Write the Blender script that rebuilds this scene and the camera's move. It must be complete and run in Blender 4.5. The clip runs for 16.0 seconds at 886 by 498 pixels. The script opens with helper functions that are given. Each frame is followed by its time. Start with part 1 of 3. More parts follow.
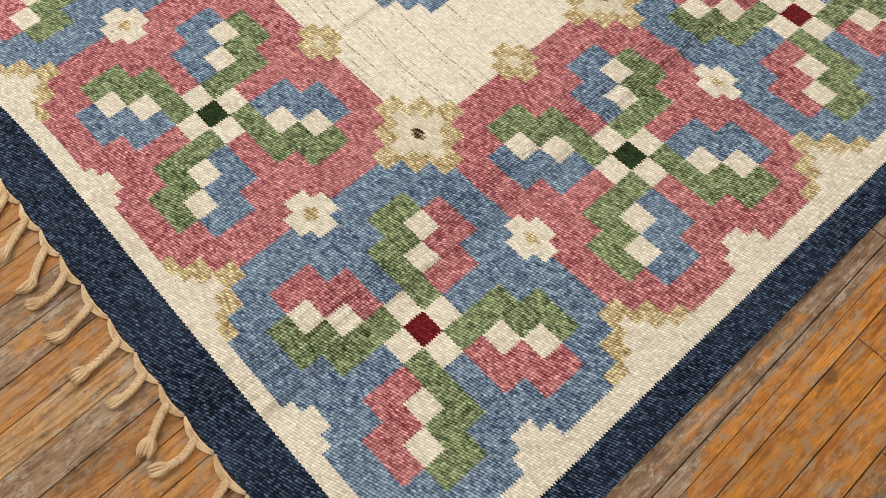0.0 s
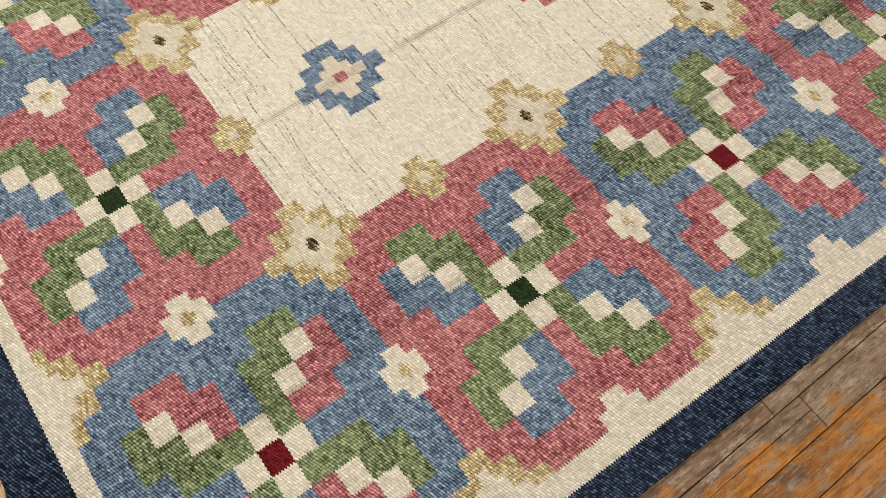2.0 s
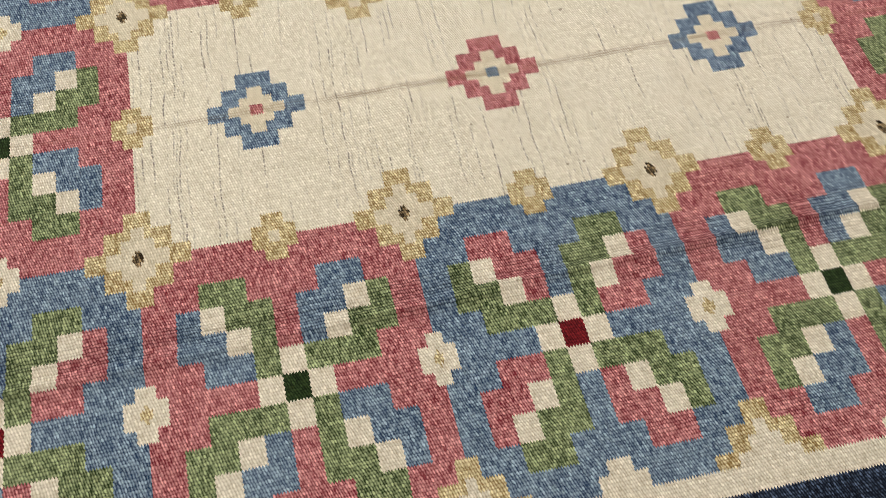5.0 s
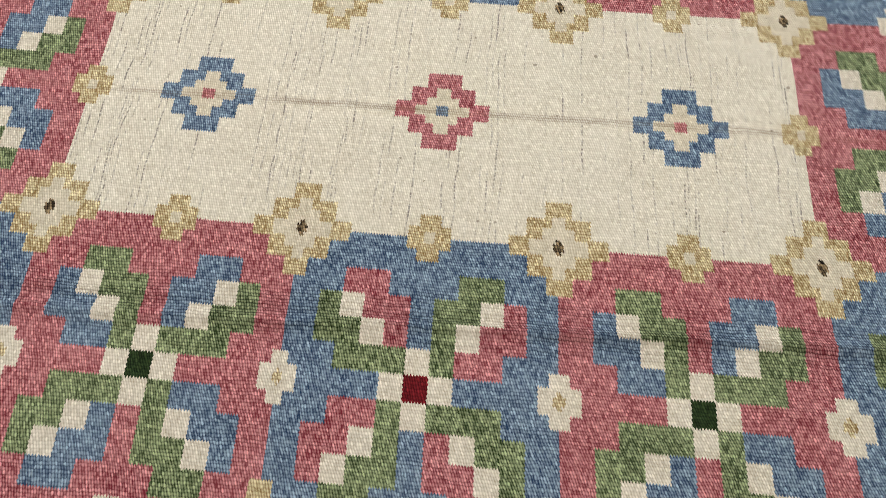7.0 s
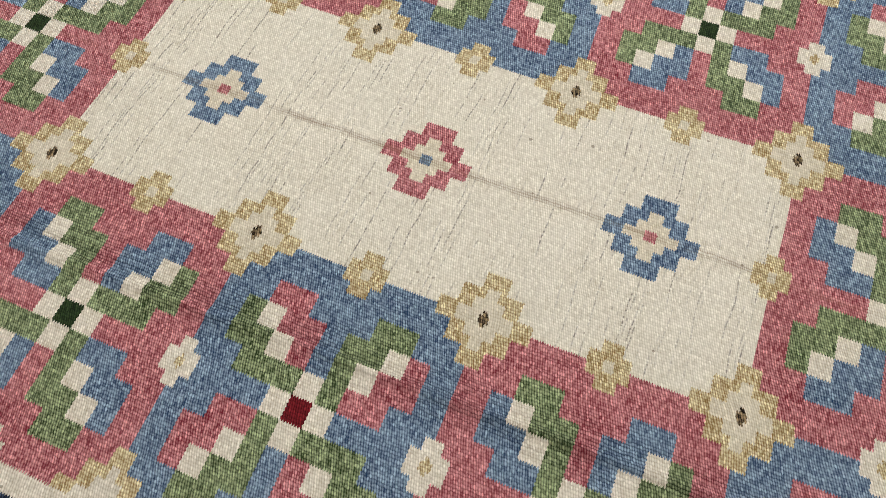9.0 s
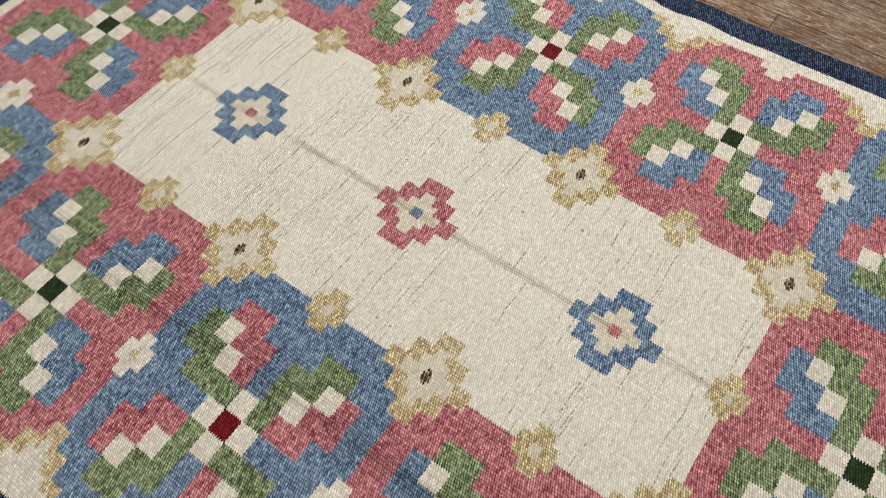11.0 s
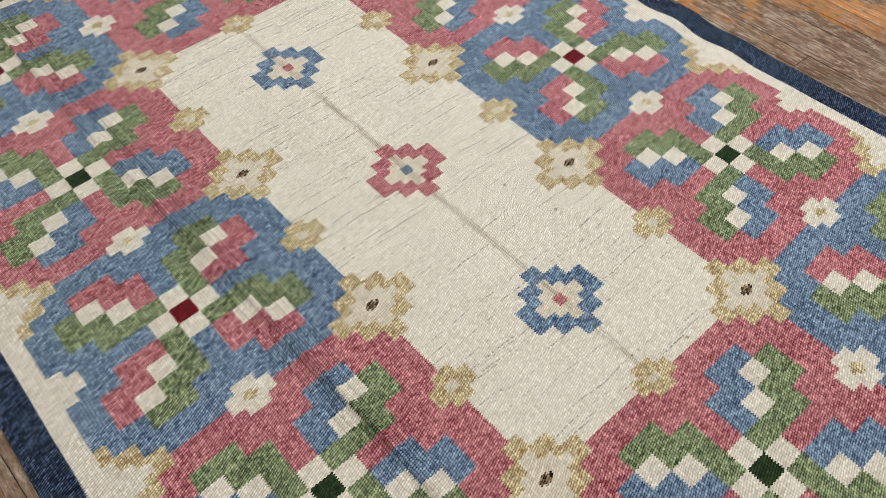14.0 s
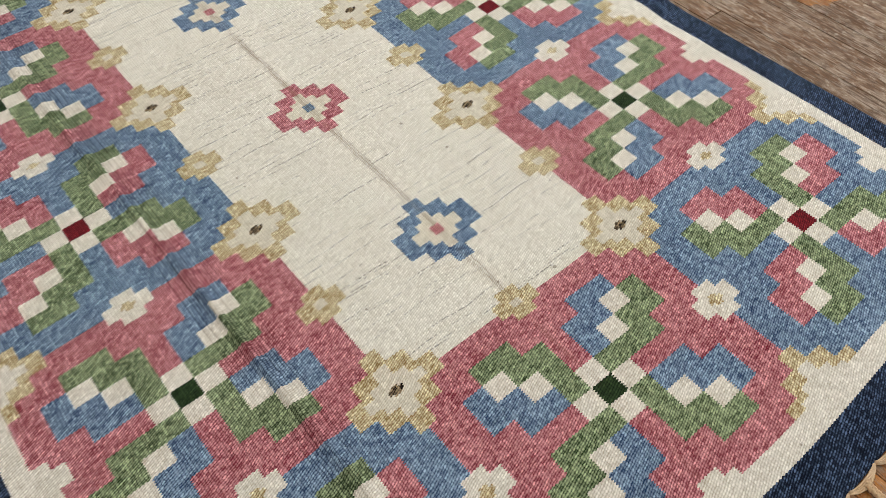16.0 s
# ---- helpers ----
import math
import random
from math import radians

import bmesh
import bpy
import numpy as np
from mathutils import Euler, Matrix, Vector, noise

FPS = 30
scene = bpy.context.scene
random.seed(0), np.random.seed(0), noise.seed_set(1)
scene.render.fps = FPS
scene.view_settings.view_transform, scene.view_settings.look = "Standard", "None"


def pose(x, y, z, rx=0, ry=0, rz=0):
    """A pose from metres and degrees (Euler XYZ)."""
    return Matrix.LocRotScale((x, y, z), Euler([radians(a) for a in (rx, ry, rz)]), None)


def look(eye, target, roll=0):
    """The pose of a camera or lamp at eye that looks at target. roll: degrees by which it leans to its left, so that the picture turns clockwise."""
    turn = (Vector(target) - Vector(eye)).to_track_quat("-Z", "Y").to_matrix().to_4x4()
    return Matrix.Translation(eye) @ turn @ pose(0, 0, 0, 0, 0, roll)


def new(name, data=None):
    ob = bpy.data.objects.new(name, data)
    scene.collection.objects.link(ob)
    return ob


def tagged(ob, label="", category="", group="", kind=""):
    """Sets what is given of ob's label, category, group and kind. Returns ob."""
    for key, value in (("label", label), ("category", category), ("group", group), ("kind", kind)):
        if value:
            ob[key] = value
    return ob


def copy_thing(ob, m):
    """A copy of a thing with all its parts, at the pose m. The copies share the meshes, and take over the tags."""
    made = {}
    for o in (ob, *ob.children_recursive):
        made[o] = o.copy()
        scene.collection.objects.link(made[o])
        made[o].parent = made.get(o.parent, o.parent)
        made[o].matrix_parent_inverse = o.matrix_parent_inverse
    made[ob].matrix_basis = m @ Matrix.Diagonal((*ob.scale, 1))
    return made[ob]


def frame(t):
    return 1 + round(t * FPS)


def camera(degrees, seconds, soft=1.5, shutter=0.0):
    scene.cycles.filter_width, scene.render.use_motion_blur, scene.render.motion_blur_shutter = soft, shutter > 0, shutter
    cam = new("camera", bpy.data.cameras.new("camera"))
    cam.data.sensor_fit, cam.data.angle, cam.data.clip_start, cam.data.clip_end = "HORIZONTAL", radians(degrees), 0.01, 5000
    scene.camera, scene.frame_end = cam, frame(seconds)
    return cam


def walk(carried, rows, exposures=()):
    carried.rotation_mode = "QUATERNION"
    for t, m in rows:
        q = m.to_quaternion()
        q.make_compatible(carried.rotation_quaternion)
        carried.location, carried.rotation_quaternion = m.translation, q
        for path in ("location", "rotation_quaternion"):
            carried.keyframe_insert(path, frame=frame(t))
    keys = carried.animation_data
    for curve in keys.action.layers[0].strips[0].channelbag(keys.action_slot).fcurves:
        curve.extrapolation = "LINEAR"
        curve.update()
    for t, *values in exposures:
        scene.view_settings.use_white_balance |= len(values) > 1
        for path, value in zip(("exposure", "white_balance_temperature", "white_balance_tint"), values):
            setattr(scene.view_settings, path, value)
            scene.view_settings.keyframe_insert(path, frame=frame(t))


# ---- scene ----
cam = camera(58.71, 16.0, soft=0.52)
PATH = [
    (0, (-1.0894, -0.8379, 1.0953), (-0.5453, -0.1774, -0.7124), -2.87),
    (0.5, (-1.0085, -0.8116, 1.0809), (-0.4611, -0.1396, -0.7216), -2.60),
    (1, (-0.9214, -0.7863, 1.0805), (-0.3769, -0.0929, -0.7147), -2.42),
    (1.5, (-0.8605, -0.8003, 1.1007), (-0.3355, -0.0931, -0.6949), -1.94),
    (2, (-0.8042, -0.8481, 1.1373), (-0.2996, -0.1171, -0.6546), -1.09),
    (2.5, (-0.7263, -0.8496, 1.1373), (-0.2563, -0.0867, -0.6507), -0.62),
    (3, (-0.6126, -0.8264, 1.1186), (-0.1897, -0.0305, -0.6668), -0.47),
    (3.5, (-0.5419, -0.8310, 1.1034), (-0.1689, -0.0055, -0.6797), -0.27),
    (4, (-0.4700, -0.8918, 1.1147), (-0.1421, -0.0353, -0.6626), 0.35),
    (4.5, (-0.3912, -0.9278, 1.1372), (-0.1217, -0.0575, -0.6432), 0.78),
    (4.7, (-0.3578, -0.9149, 1.1408), (-0.1087, -0.0332, -0.6370), 1.08),
    (6.8, (0.0379, -0.8994, 1.1802), (-0.0077, -0.0039, -0.6075), 0.31),
    (7, (0.0686, -0.8701, 1.1750), (0.0009, 0.0294, -0.6100), 0.55),
    (7.5, (0.1475, -0.7862, 1.1640), (0.0154, 0.1174, -0.6153), 0.75),
    (8, (0.1994, -0.7580, 1.1805), (-0.0039, 0.1573, -0.5861), 1.29),
    (8.5, (0.2797, -0.7872, 1.2092), (0.0028, 0.1302, -0.5462), 1.40),
    (9, (0.3477, -0.7943, 1.2098), (-0.0084, 0.1181, -0.5340), 1.28),
    (9.5, (0.3941, -0.7126, 1.2123), (-0.0268, 0.1888, -0.5227), 1.70),
    (9.7, (0.4091, -0.6745, 1.2112), (-0.0393, 0.2227, -0.5191), 1.75),
    (11.8, (0.6526, -0.7041, 1.2513), (-0.0724, 0.2035, -0.3768), 0.55),
    (12, (0.6813, -0.6932, 1.2377), (-0.0706, 0.2176, -0.3764), 0.46),
    (12.5, (0.7419, -0.6297, 1.2100), (-0.0596, 0.2783, -0.3817), 0.79),
    (13, (0.7907, -0.5751, 1.1929), (-0.0572, 0.3101, -0.3874), 0.84),
    (13.5, (0.8274, -0.6021, 1.1709), (-0.0585, 0.2534, -0.4050), 0.77),
    (14, (0.8936, -0.6984, 1.1887), (-0.0245, 0.1225, -0.3871), 0.23),
    (14.5, (0.9750, -0.7609, 1.1974), (0.0378, 0.0370, -0.3790), -0.08),
    (15, (1.0412, -0.7455, 1.1920), (0.0980, 0.0388, -0.3877), -0.27),
    (15.5, (1.1028, -0.6602, 1.1836), (0.1580, 0.1187, -0.3977), -0.23),
    (16, (1.1572, -0.5809, 1.1569), (0.2166, 0.1906, -0.4306), -0.21),
]
walk(cam, [(t, look(eye, target, roll)) for t, eye, target, roll in PATH],
     exposures=[(0.0, 0.21, 6740, 10), (2.0, 0.09, 6850, 10), (4.5, -0.01, 6900, 10), (7.0, 0.01, 6480, 10), (8.5, -0.03, 6400, 10), (12.0, 0.0, 6250, 10), (16.0, 0.02, 6150, 10)])

# ---- light ----
world = bpy.data.worlds.new("world")
scene.world = world
world.use_nodes = True
wn = world.node_tree.nodes
sky = wn.new("ShaderNodeTexSky")
sky.sky_type = 'NISHITA'
sky.sun_disc = False
sky.sun_elevation = radians(35)
sky.sun_rotation = radians(200)
wn["Background"].inputs["Strength"].default_value = 0.1
world.node_tree.links.new(sky.outputs[0], wn["Background"].inputs["Color"])

ROOM = (-3.4, 3.6, -3.0, 3.2, 2.9)  # x0, x1, y0, y1, height
# unseen ceiling lamps, assumed from the soft overhead light
LAMP_SPOTS = [(-1.9, -1.4), (0.1, -1.4), (2.1, -1.4), (-1.9, 1.5), (0.1, 1.5), (2.1, 1.5)]
LAMP_WATTS = {-1.4: 11.6, 1.5: 22.8}  # the south row is dimmer than the north row
for lx, ly in LAMP_SPOTS:
    data = bpy.data.lights.new("ceiling_lamp", 'AREA')
    data.shape, data.size, data.size_y, data.energy, data.color = 'RECTANGLE', 1.15, 0.26, LAMP_WATTS[ly] * (1.45 if lx < -1 else 1.0), (0.96, 0.98, 1.0)
    new("ceiling_lamp", data).matrix_world = pose(lx, ly, ROOM[4] - 0.06)
# an added area light for a north window that is never in view
data = bpy.data.lights.new("added_window_light", 'AREA')
data.shape, data.size, data.size_y, data.energy, data.color = 'RECTANGLE', 2.3, 1.3, 33.0, (0.9, 0.95, 1.0)
new("added_window_light", data).matrix_world = look((0.2, ROOM[3] + 0.05, 1.65), (0.2, 0, 1.2))


# ---- helpers of this scene ----
def part(name, mesh, material, parent=None, label=""):
    """One mesh object from a bmesh or a mesh, under a thing or a part."""
    if isinstance(mesh, bmesh.types.BMesh):
        data = bpy.data.meshes.new(name)
        mesh.to_mesh(data)
        mesh.free()
    else:
        data = mesh
    data.materials.clear()
    data.materials.append(material)
    ob = new(name, data)
    ob.parent = parent
    if label:
        ob["label"] = label
    return ob


def box(bm, x0, x1, y0, y1, z0, z1):
    v = [bm.verts.new((x, y, z)) for z in (z0, z1) for y in (y0, y1) for x in (x0, x1)]
    for f in ((0, 2, 3, 1), (4, 5, 7, 6), (0, 1, 5, 4), (2, 6, 7, 3), (0, 4, 6, 2), (1, 3, 7, 5)):
        bm.faces.new([v[i] for i in f])
    return bm


def tube(bm, points, radii, sides=7, squash=1.0):
    """A tube along points, its radius given at each."""
    rings = []
    n = len(points)
    for k in range(n):
        a, b = Vector(points[max(k - 1, 0)]), Vector(points[min(k + 1, n - 1)])
        d = (b - a).normalized()
        side = d.cross(Vector((0, 0, 1)))
        side = side.normalized() if side.length > 1e-4 else Vector((1, 0, 0))
        up = side.cross(d)
        p, r = Vector(points[k]), radii[k]
        rings.append([bm.verts.new(p + side * r * math.cos(s * math.tau / sides) + up * r * squash * math.sin(s * math.tau / sides)) for s in range(sides)])
    for a, b in zip(rings, rings[1:]):
        for s in range(sides):
            f = bm.faces.new((a[s], a[(s + 1) % sides], b[(s + 1) % sides], b[s]))
            f.smooth = True
    bm.faces.new(rings[0][::-1])
    bm.faces.new(rings[-1])
    return bm


class Nodes:
    """A small wrapper to write node materials in few lines."""

    def __init__(self, name):
        self.m = bpy.data.materials.new(name)
        self.m.use_nodes = True
        self.t = self.m.node_tree
        self.bsdf = self.t.nodes["Principled BSDF"]

    def add(self, kind, **values):
        n = self.t.nodes.new("ShaderNode" + kind)
        for key, value in values.items():
            setattr(n, key, value)
        return n

    def put(self, socket, value):
        if isinstance(value, bpy.types.NodeSocket):
            self.t.links.new(value, socket)
        else:
            socket.default_value = value

    def math(self, op, a, b=0.0, c=0.0, clamp=False):
        n = self.add("Math", operation=op, use_clamp=clamp)
        for i, value in enumerate((a, b, c)):
            self.put(n.inputs[i], value)
        return n.outputs[0]

    def mix(self, fac, a, b, blend='MIX'):
        n = self.add("Mix", data_type='RGBA', blend_type=blend)
        self.put(n.inputs[0], fac)
        for i, value in ((6, a), (7, b)):
            self.put(n.inputs[i], (*value, 1.0) if isinstance(value, tuple) and len(value) == 3 else value)
        return n.outputs[2]

    def ramp(self, fac, lo, hi):
        n = self.add("MapRange", interpolation_type='SMOOTHSTEP')
        self.put(n.inputs[0], fac)
        n.inputs[1].default_value, n.inputs[2].default_value = lo, hi
        return n.outputs[0]

    def noise(self, vector, scale, detail=2.0, rough=0.5):
        n = self.add("TexNoise")
        self.put(n.inputs["Vector"], vector)
        n.inputs["Scale"].default_value, n.inputs["Detail"].default_value, n.inputs["Roughness"].default_value = scale, detail, rough
        return n.outputs[0]

    def vec(self, x, y, z=0.0):
        n = self.add("CombineXYZ")
        for i, value in enumerate((x, y, z)):
            self.put(n.inputs[i], value)
        return n.outputs[0]

    def place(self):
        p = self.add("NewGeometry").outputs["Position"]
        s = self.add("SeparateXYZ")
        self.put(s.inputs[0], p)
        return p, s.outputs[0], s.outputs[1], s.outputs[2]

    def done(self, color, rough, normal=None):
        self.put(self.bsdf.inputs["Base Color"], color)
        self.put(self.bsdf.inputs["Roughness"], rough)
        if normal is not None:
            self.put(self.bsdf.inputs["Normal"], normal)
        return self.m

    def bump(self, height, strength, distance, normal=None):
        n = self.add("Bump")
        n.inputs["Strength"].default_value, n.inputs["Distance"].default_value = strength, distance
        self.put(n.inputs["Height"], height)
        if normal is not None:
            self.put(n.inputs["Normal"], normal)
        return n.outputs[0]


def lin(r, g, b):
    """Linear colour from 0..255 display values."""
    return tuple((c / 255 / 12.92) if c < 10 else ((c / 255 + 0.055) / 1.055) ** 2.4 for c in (r, g, b))


# ---- materials ----
def yarn(name, light, dark, fleck=0.38, streak=0.9, dashes=0.0, relief=1.0, specks=0.0, power=1.0, glow=0.53, base=0.345, lined=0.5, creased=0.8):
    """Woven wool: ribs along the warp, on each a file of slanting weft beads in a half-drop, two tones of yarn mixed
    bead by bead, with bead highlights and the shade between beads painted in.
    """
    n = Nodes(name)
    p, x, y, z = n.place()
    wob = n.math('SUBTRACT', n.noise(p, 60.0, 1.0), 0.5)
    wob2 = n.math('SUBTRACT', n.noise(n.vec(y, x, 4.0), 60.0, 1.0), 0.5)
    drift = n.math('SUBTRACT', n.noise(n.vec(x, y, 11.0), 5.0, 2.0), 0.5)
    xs = n.math('ADD', x, n.math('ADD', n.math('MULTIPLY', wob, 0.0022), n.math('MULTIPLY', drift, 0.02)))
    ys = n.math('ADD', y, n.math('ADD', n.math('MULTIPLY', wob2, 0.0026), n.math('MULTIPLY', drift, 0.016)))
    # each bead is a short dash of weft over one rib; the beads of the next rib stand between them
    loose = n.math('SUBTRACT', n.noise(n.vec(n.math('MULTIPLY', x, 320.0), n.math('MULTIPLY', y, 120.0), 2.0), 1.0, 1.0), 0.5)
    rib = n.math('ADD', n.math('MULTIPLY', ys, 1 / 0.0056), n.math('MULTIPLY', loose, 0.95))
    index = n.math('FLOOR', rib)
    pick = n.math('MULTIPLY', xs, 1 / 0.0042)
    slid = n.math('ADD', pick, n.math('MULTIPLY', n.math('MODULO', n.math('ADD', index, 400.0), 2.0), 0.5))
    slid = n.math('ADD', slid, n.math('ADD', n.math('MULTIPLY', n.math('FRACT', rib), 0.42), n.math('MULTIPLY', loose, -0.4)))
    along = n.math('COSINE', n.math('MULTIPLY', n.math('SUBTRACT', n.math('FRACT', slid), 0.5), math.tau))
    across = n.math('COSINE', n.math('MULTIPLY', n.math('SUBTRACT', n.math('FRACT', rib), 0.5), math.tau))
    bead = n.math('MULTIPLY_ADD', n.math('ADD', n.math('MULTIPLY', along, 0.68), n.math('MULTIPLY', across, 0.32)), 0.5, 0.5)
    each = n.add("TexWhiteNoise", noise_dimensions='2D')
    n.put(each.inputs["Vector"], n.vec(n.math('FLOOR', slid), index))
    other = n.math('FRACT', n.math('MULTIPLY', each.outputs[0], 13.7))
    row = n.add("TexWhiteNoise", noise_dimensions='1D')
    n.put(row.inputs["W"], index)
    # painted light: a pale highlight on some of the beads, shade in the gaps between them
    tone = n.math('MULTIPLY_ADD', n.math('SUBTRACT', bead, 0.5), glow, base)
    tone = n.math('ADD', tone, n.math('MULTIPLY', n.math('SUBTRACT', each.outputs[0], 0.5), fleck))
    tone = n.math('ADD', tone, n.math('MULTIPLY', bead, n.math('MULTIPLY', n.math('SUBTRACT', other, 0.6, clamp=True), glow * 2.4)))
    tone = n.math('ADD', tone, n.math('MULTIPLY', n.math('SUBTRACT', row.outputs[0], 0.5), 0.07))
    # uneven spinning and dyeing: darker and lighter stretches of thread along the weft, and slow clouds of colour
    weft = n.noise(n.vec(n.math('MULTIPLY', xs, 230.0), n.math('MULTIPLY', n.math('ADD', y, n.math('MULTIPLY', x, 0.4)), 66.0)), 1.0, 1.0, 0.5)
    wide = n.noise(n.vec(n.math('MULTIPLY', xs, 45.0), n.math('MULTIPLY', y, 6.0), 3.0), 1.0, 2.0, 0.6)
    for line, gain in ((weft, 1.0), (wide, 0.35)):
        tone = n.math('ADD', tone, n.math('MULTIPLY', n.math('SUBTRACT', line, 0.5), streak * gain))
    tone = n.math('POWER', n.math('ADD', tone, 0.0, clamp=True), power)
    col = n.mix(tone, dark, light)
    big = n.noise(p, 5.0, 3.0)
    col = n.mix(n.math('MULTIPLY', n.ramp(big, 0.35, 0.75), 0.12), col, tuple(c * 0.8 for c in light))
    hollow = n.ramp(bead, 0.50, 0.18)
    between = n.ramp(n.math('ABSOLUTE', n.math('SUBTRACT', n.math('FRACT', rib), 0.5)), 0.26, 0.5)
    # shade painted into the furrows between the ribs, which gape here and there in long lines across the weft
    gape = n.ramp(n.noise(n.vec(n.math('MULTIPLY', x, 9.0), n.math('MULTIPLY', index, 3.3), 12.0), 1.0, 2.0, 0.6), 0.40, 0.66)
    gape = n.math('MULTIPLY', gape, n.ramp(n.noise(n.vec(x, y, 15.0), 6.0, 2.0), 0.35, 0.62))
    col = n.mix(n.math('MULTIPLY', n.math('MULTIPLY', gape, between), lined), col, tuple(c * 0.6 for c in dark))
    if dashes:
        # single grey threads among the cream: wavering dotted lines, faint and strong, that come and go
        sway = n.math('SUBTRACT', n.noise(n.vec(n.math('MULTIPLY', x, 14.0), n.math('MULTIPLY', y, 11.0), 7.0), 1.0, 2.0), 0.5)
        strand = n.math('MULTIPLY', n.math('ADD', xs, n.math('MULTIPLY', sway, 0.010)), 1 / 0.0058)
        thread = n.math('FLOOR', strand)
        narrow = n.ramp(n.math('ABSOLUTE', n.math('SUBTRACT', n.math('FRACT', strand), 0.5)), 0.34, 0.10)
        white = n.add("TexWhiteNoise", noise_dimensions='1D')
        n.put(white.inputs["W"], thread)
        crowd = n.math('MULTIPLY_ADD', n.noise(n.vec(n.math('MULTIPLY', x, 9.0), 2.0), 1.0, 2.0), 0.6, -0.3)
        which = n.ramp(n.math('ADD', white.outputs[0], crowd), 0.5, 0.95)
        stretch = n.ramp(n.noise(n.vec(n.math('MULTIPLY', thread, 7.31), n.math('MULTIPLY', y, 9.0)), 1.0, 4.0, 0.7), 0.42, 0.58)
        dotted = n.math('MULTIPLY_ADD', n.ramp(n.noise(n.vec(n.math('MULTIPLY', thread, 3.17), n.math('MULTIPLY', y, 185.0)), 1.0, 1.0), 0.38, 0.60), 0.9, 0.1)
        on = n.math('MULTIPLY', n.math('MULTIPLY', which, stretch), n.math('MULTIPLY', narrow, dotted))
        col = n.mix(n.math('MULTIPLY', on, dashes), col, lin(98, 91, 84))
    if specks:
        dot = n.ramp(n.noise(n.vec(x, y, 9.0), 70.0, 0.0), 0.845, 0.86)
        col = n.mix(n.math('MULTIPLY', dot, specks), col, lin(110, 92, 68))
    # the soiled line where the rug has lain folded in two: dirt in the hollows of a few ribs, in patches
    off = n.math('ABSOLUTE', n.math('SUBTRACT', y, n.math('MULTIPLY', n.math('SUBTRACT', n.noise(n.vec(x, 0.0), 3.0, 1.0), 0.5), 0.02)))
    patch = n.ramp(n.noise(n.vec(n.math('MULTIPLY', x, 7.0), n.math('MULTIPLY', index, 1.9), 6.0), 1.0, 3.0, 0.65), 0.34, 0.60)
    grey = n.math('MULTIPLY', n.math('SUBTRACT', 1.0, n.ramp(off, 0.001, 0.012)), n.math('MULTIPLY_ADD', patch, 0.85, 0.10))
    grey = n.math('MULTIPLY', grey, n.math('MULTIPLY_ADD', n.math('MAXIMUM', hollow, n.math('MULTIPLY', between, 0.8)), 0.6, 0.4))
    grey = n.math('MULTIPLY', grey, n.math('MULTIPLY_ADD', n.ramp(n.math('ABSOLUTE', n.math('SUBTRACT', x, 0.06)), 0.42, 0.80), -0.62, 1.0))
    col = n.mix(n.math('MULTIPLY', grey, 1.0), col, tuple(c * f for c, f in zip(light, (0.30, 0.235, 0.18))))
    # a second fold along the south half: dark threads between the ribs, some long, some broken, and the fold's own
    # shading painted in with them
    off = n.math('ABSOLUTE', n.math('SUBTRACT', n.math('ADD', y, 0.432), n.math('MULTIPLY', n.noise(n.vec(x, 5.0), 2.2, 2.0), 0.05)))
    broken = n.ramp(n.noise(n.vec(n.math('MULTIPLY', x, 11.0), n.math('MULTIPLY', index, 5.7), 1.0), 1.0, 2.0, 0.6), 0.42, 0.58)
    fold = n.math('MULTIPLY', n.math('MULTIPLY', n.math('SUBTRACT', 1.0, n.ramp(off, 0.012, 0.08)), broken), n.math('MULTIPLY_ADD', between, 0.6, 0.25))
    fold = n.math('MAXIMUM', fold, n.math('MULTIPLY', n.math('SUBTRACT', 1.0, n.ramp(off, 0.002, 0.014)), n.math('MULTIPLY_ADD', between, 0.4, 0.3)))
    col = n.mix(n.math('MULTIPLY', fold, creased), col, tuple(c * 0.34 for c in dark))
    near = n.math('SUBTRACT', 1.0, n.ramp(off, 0.012, 0.07))
    pleat = n.noise(n.vec(n.math('MULTIPLY', x, 3.0), n.math('MULTIPLY', y, 95.0), 2.0), 1.0, 1.0)
    furrow = n.math('MULTIPLY', n.math('SINE', n.math('MULTIPLY', rib, math.pi)), near)
    nrm = n.bump(bead, 0.75 * relief, 0.0016)
    nrm = n.bump(n.math('MULTIPLY', n.math('ADD', pleat, n.math('MULTIPLY', furrow, 0.12)), n.math('MULTIPLY_ADD', near, 0.85, 0.15)), 0.7, 0.005, nrm)
    n.bsdf.inputs["Sheen Weight"].default_value = 0.03
    n.bsdf.inputs["Sheen Roughness"].default_value = 0.6
    n.bsdf.inputs["Specular IOR Level"].default_value = 0.08
    return n.done(col, 0.95, nrm)


# the pale tone doubles as painted bead highlight, the dark one as gap shade
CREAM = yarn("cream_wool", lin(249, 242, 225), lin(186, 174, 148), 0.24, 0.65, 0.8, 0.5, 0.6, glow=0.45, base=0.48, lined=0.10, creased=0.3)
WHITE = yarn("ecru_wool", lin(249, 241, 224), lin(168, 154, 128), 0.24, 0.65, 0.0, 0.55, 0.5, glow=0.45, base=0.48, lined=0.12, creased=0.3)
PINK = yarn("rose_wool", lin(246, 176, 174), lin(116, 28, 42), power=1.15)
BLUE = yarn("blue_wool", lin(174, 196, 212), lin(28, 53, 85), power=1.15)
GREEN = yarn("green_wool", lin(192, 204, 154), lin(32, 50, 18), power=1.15)
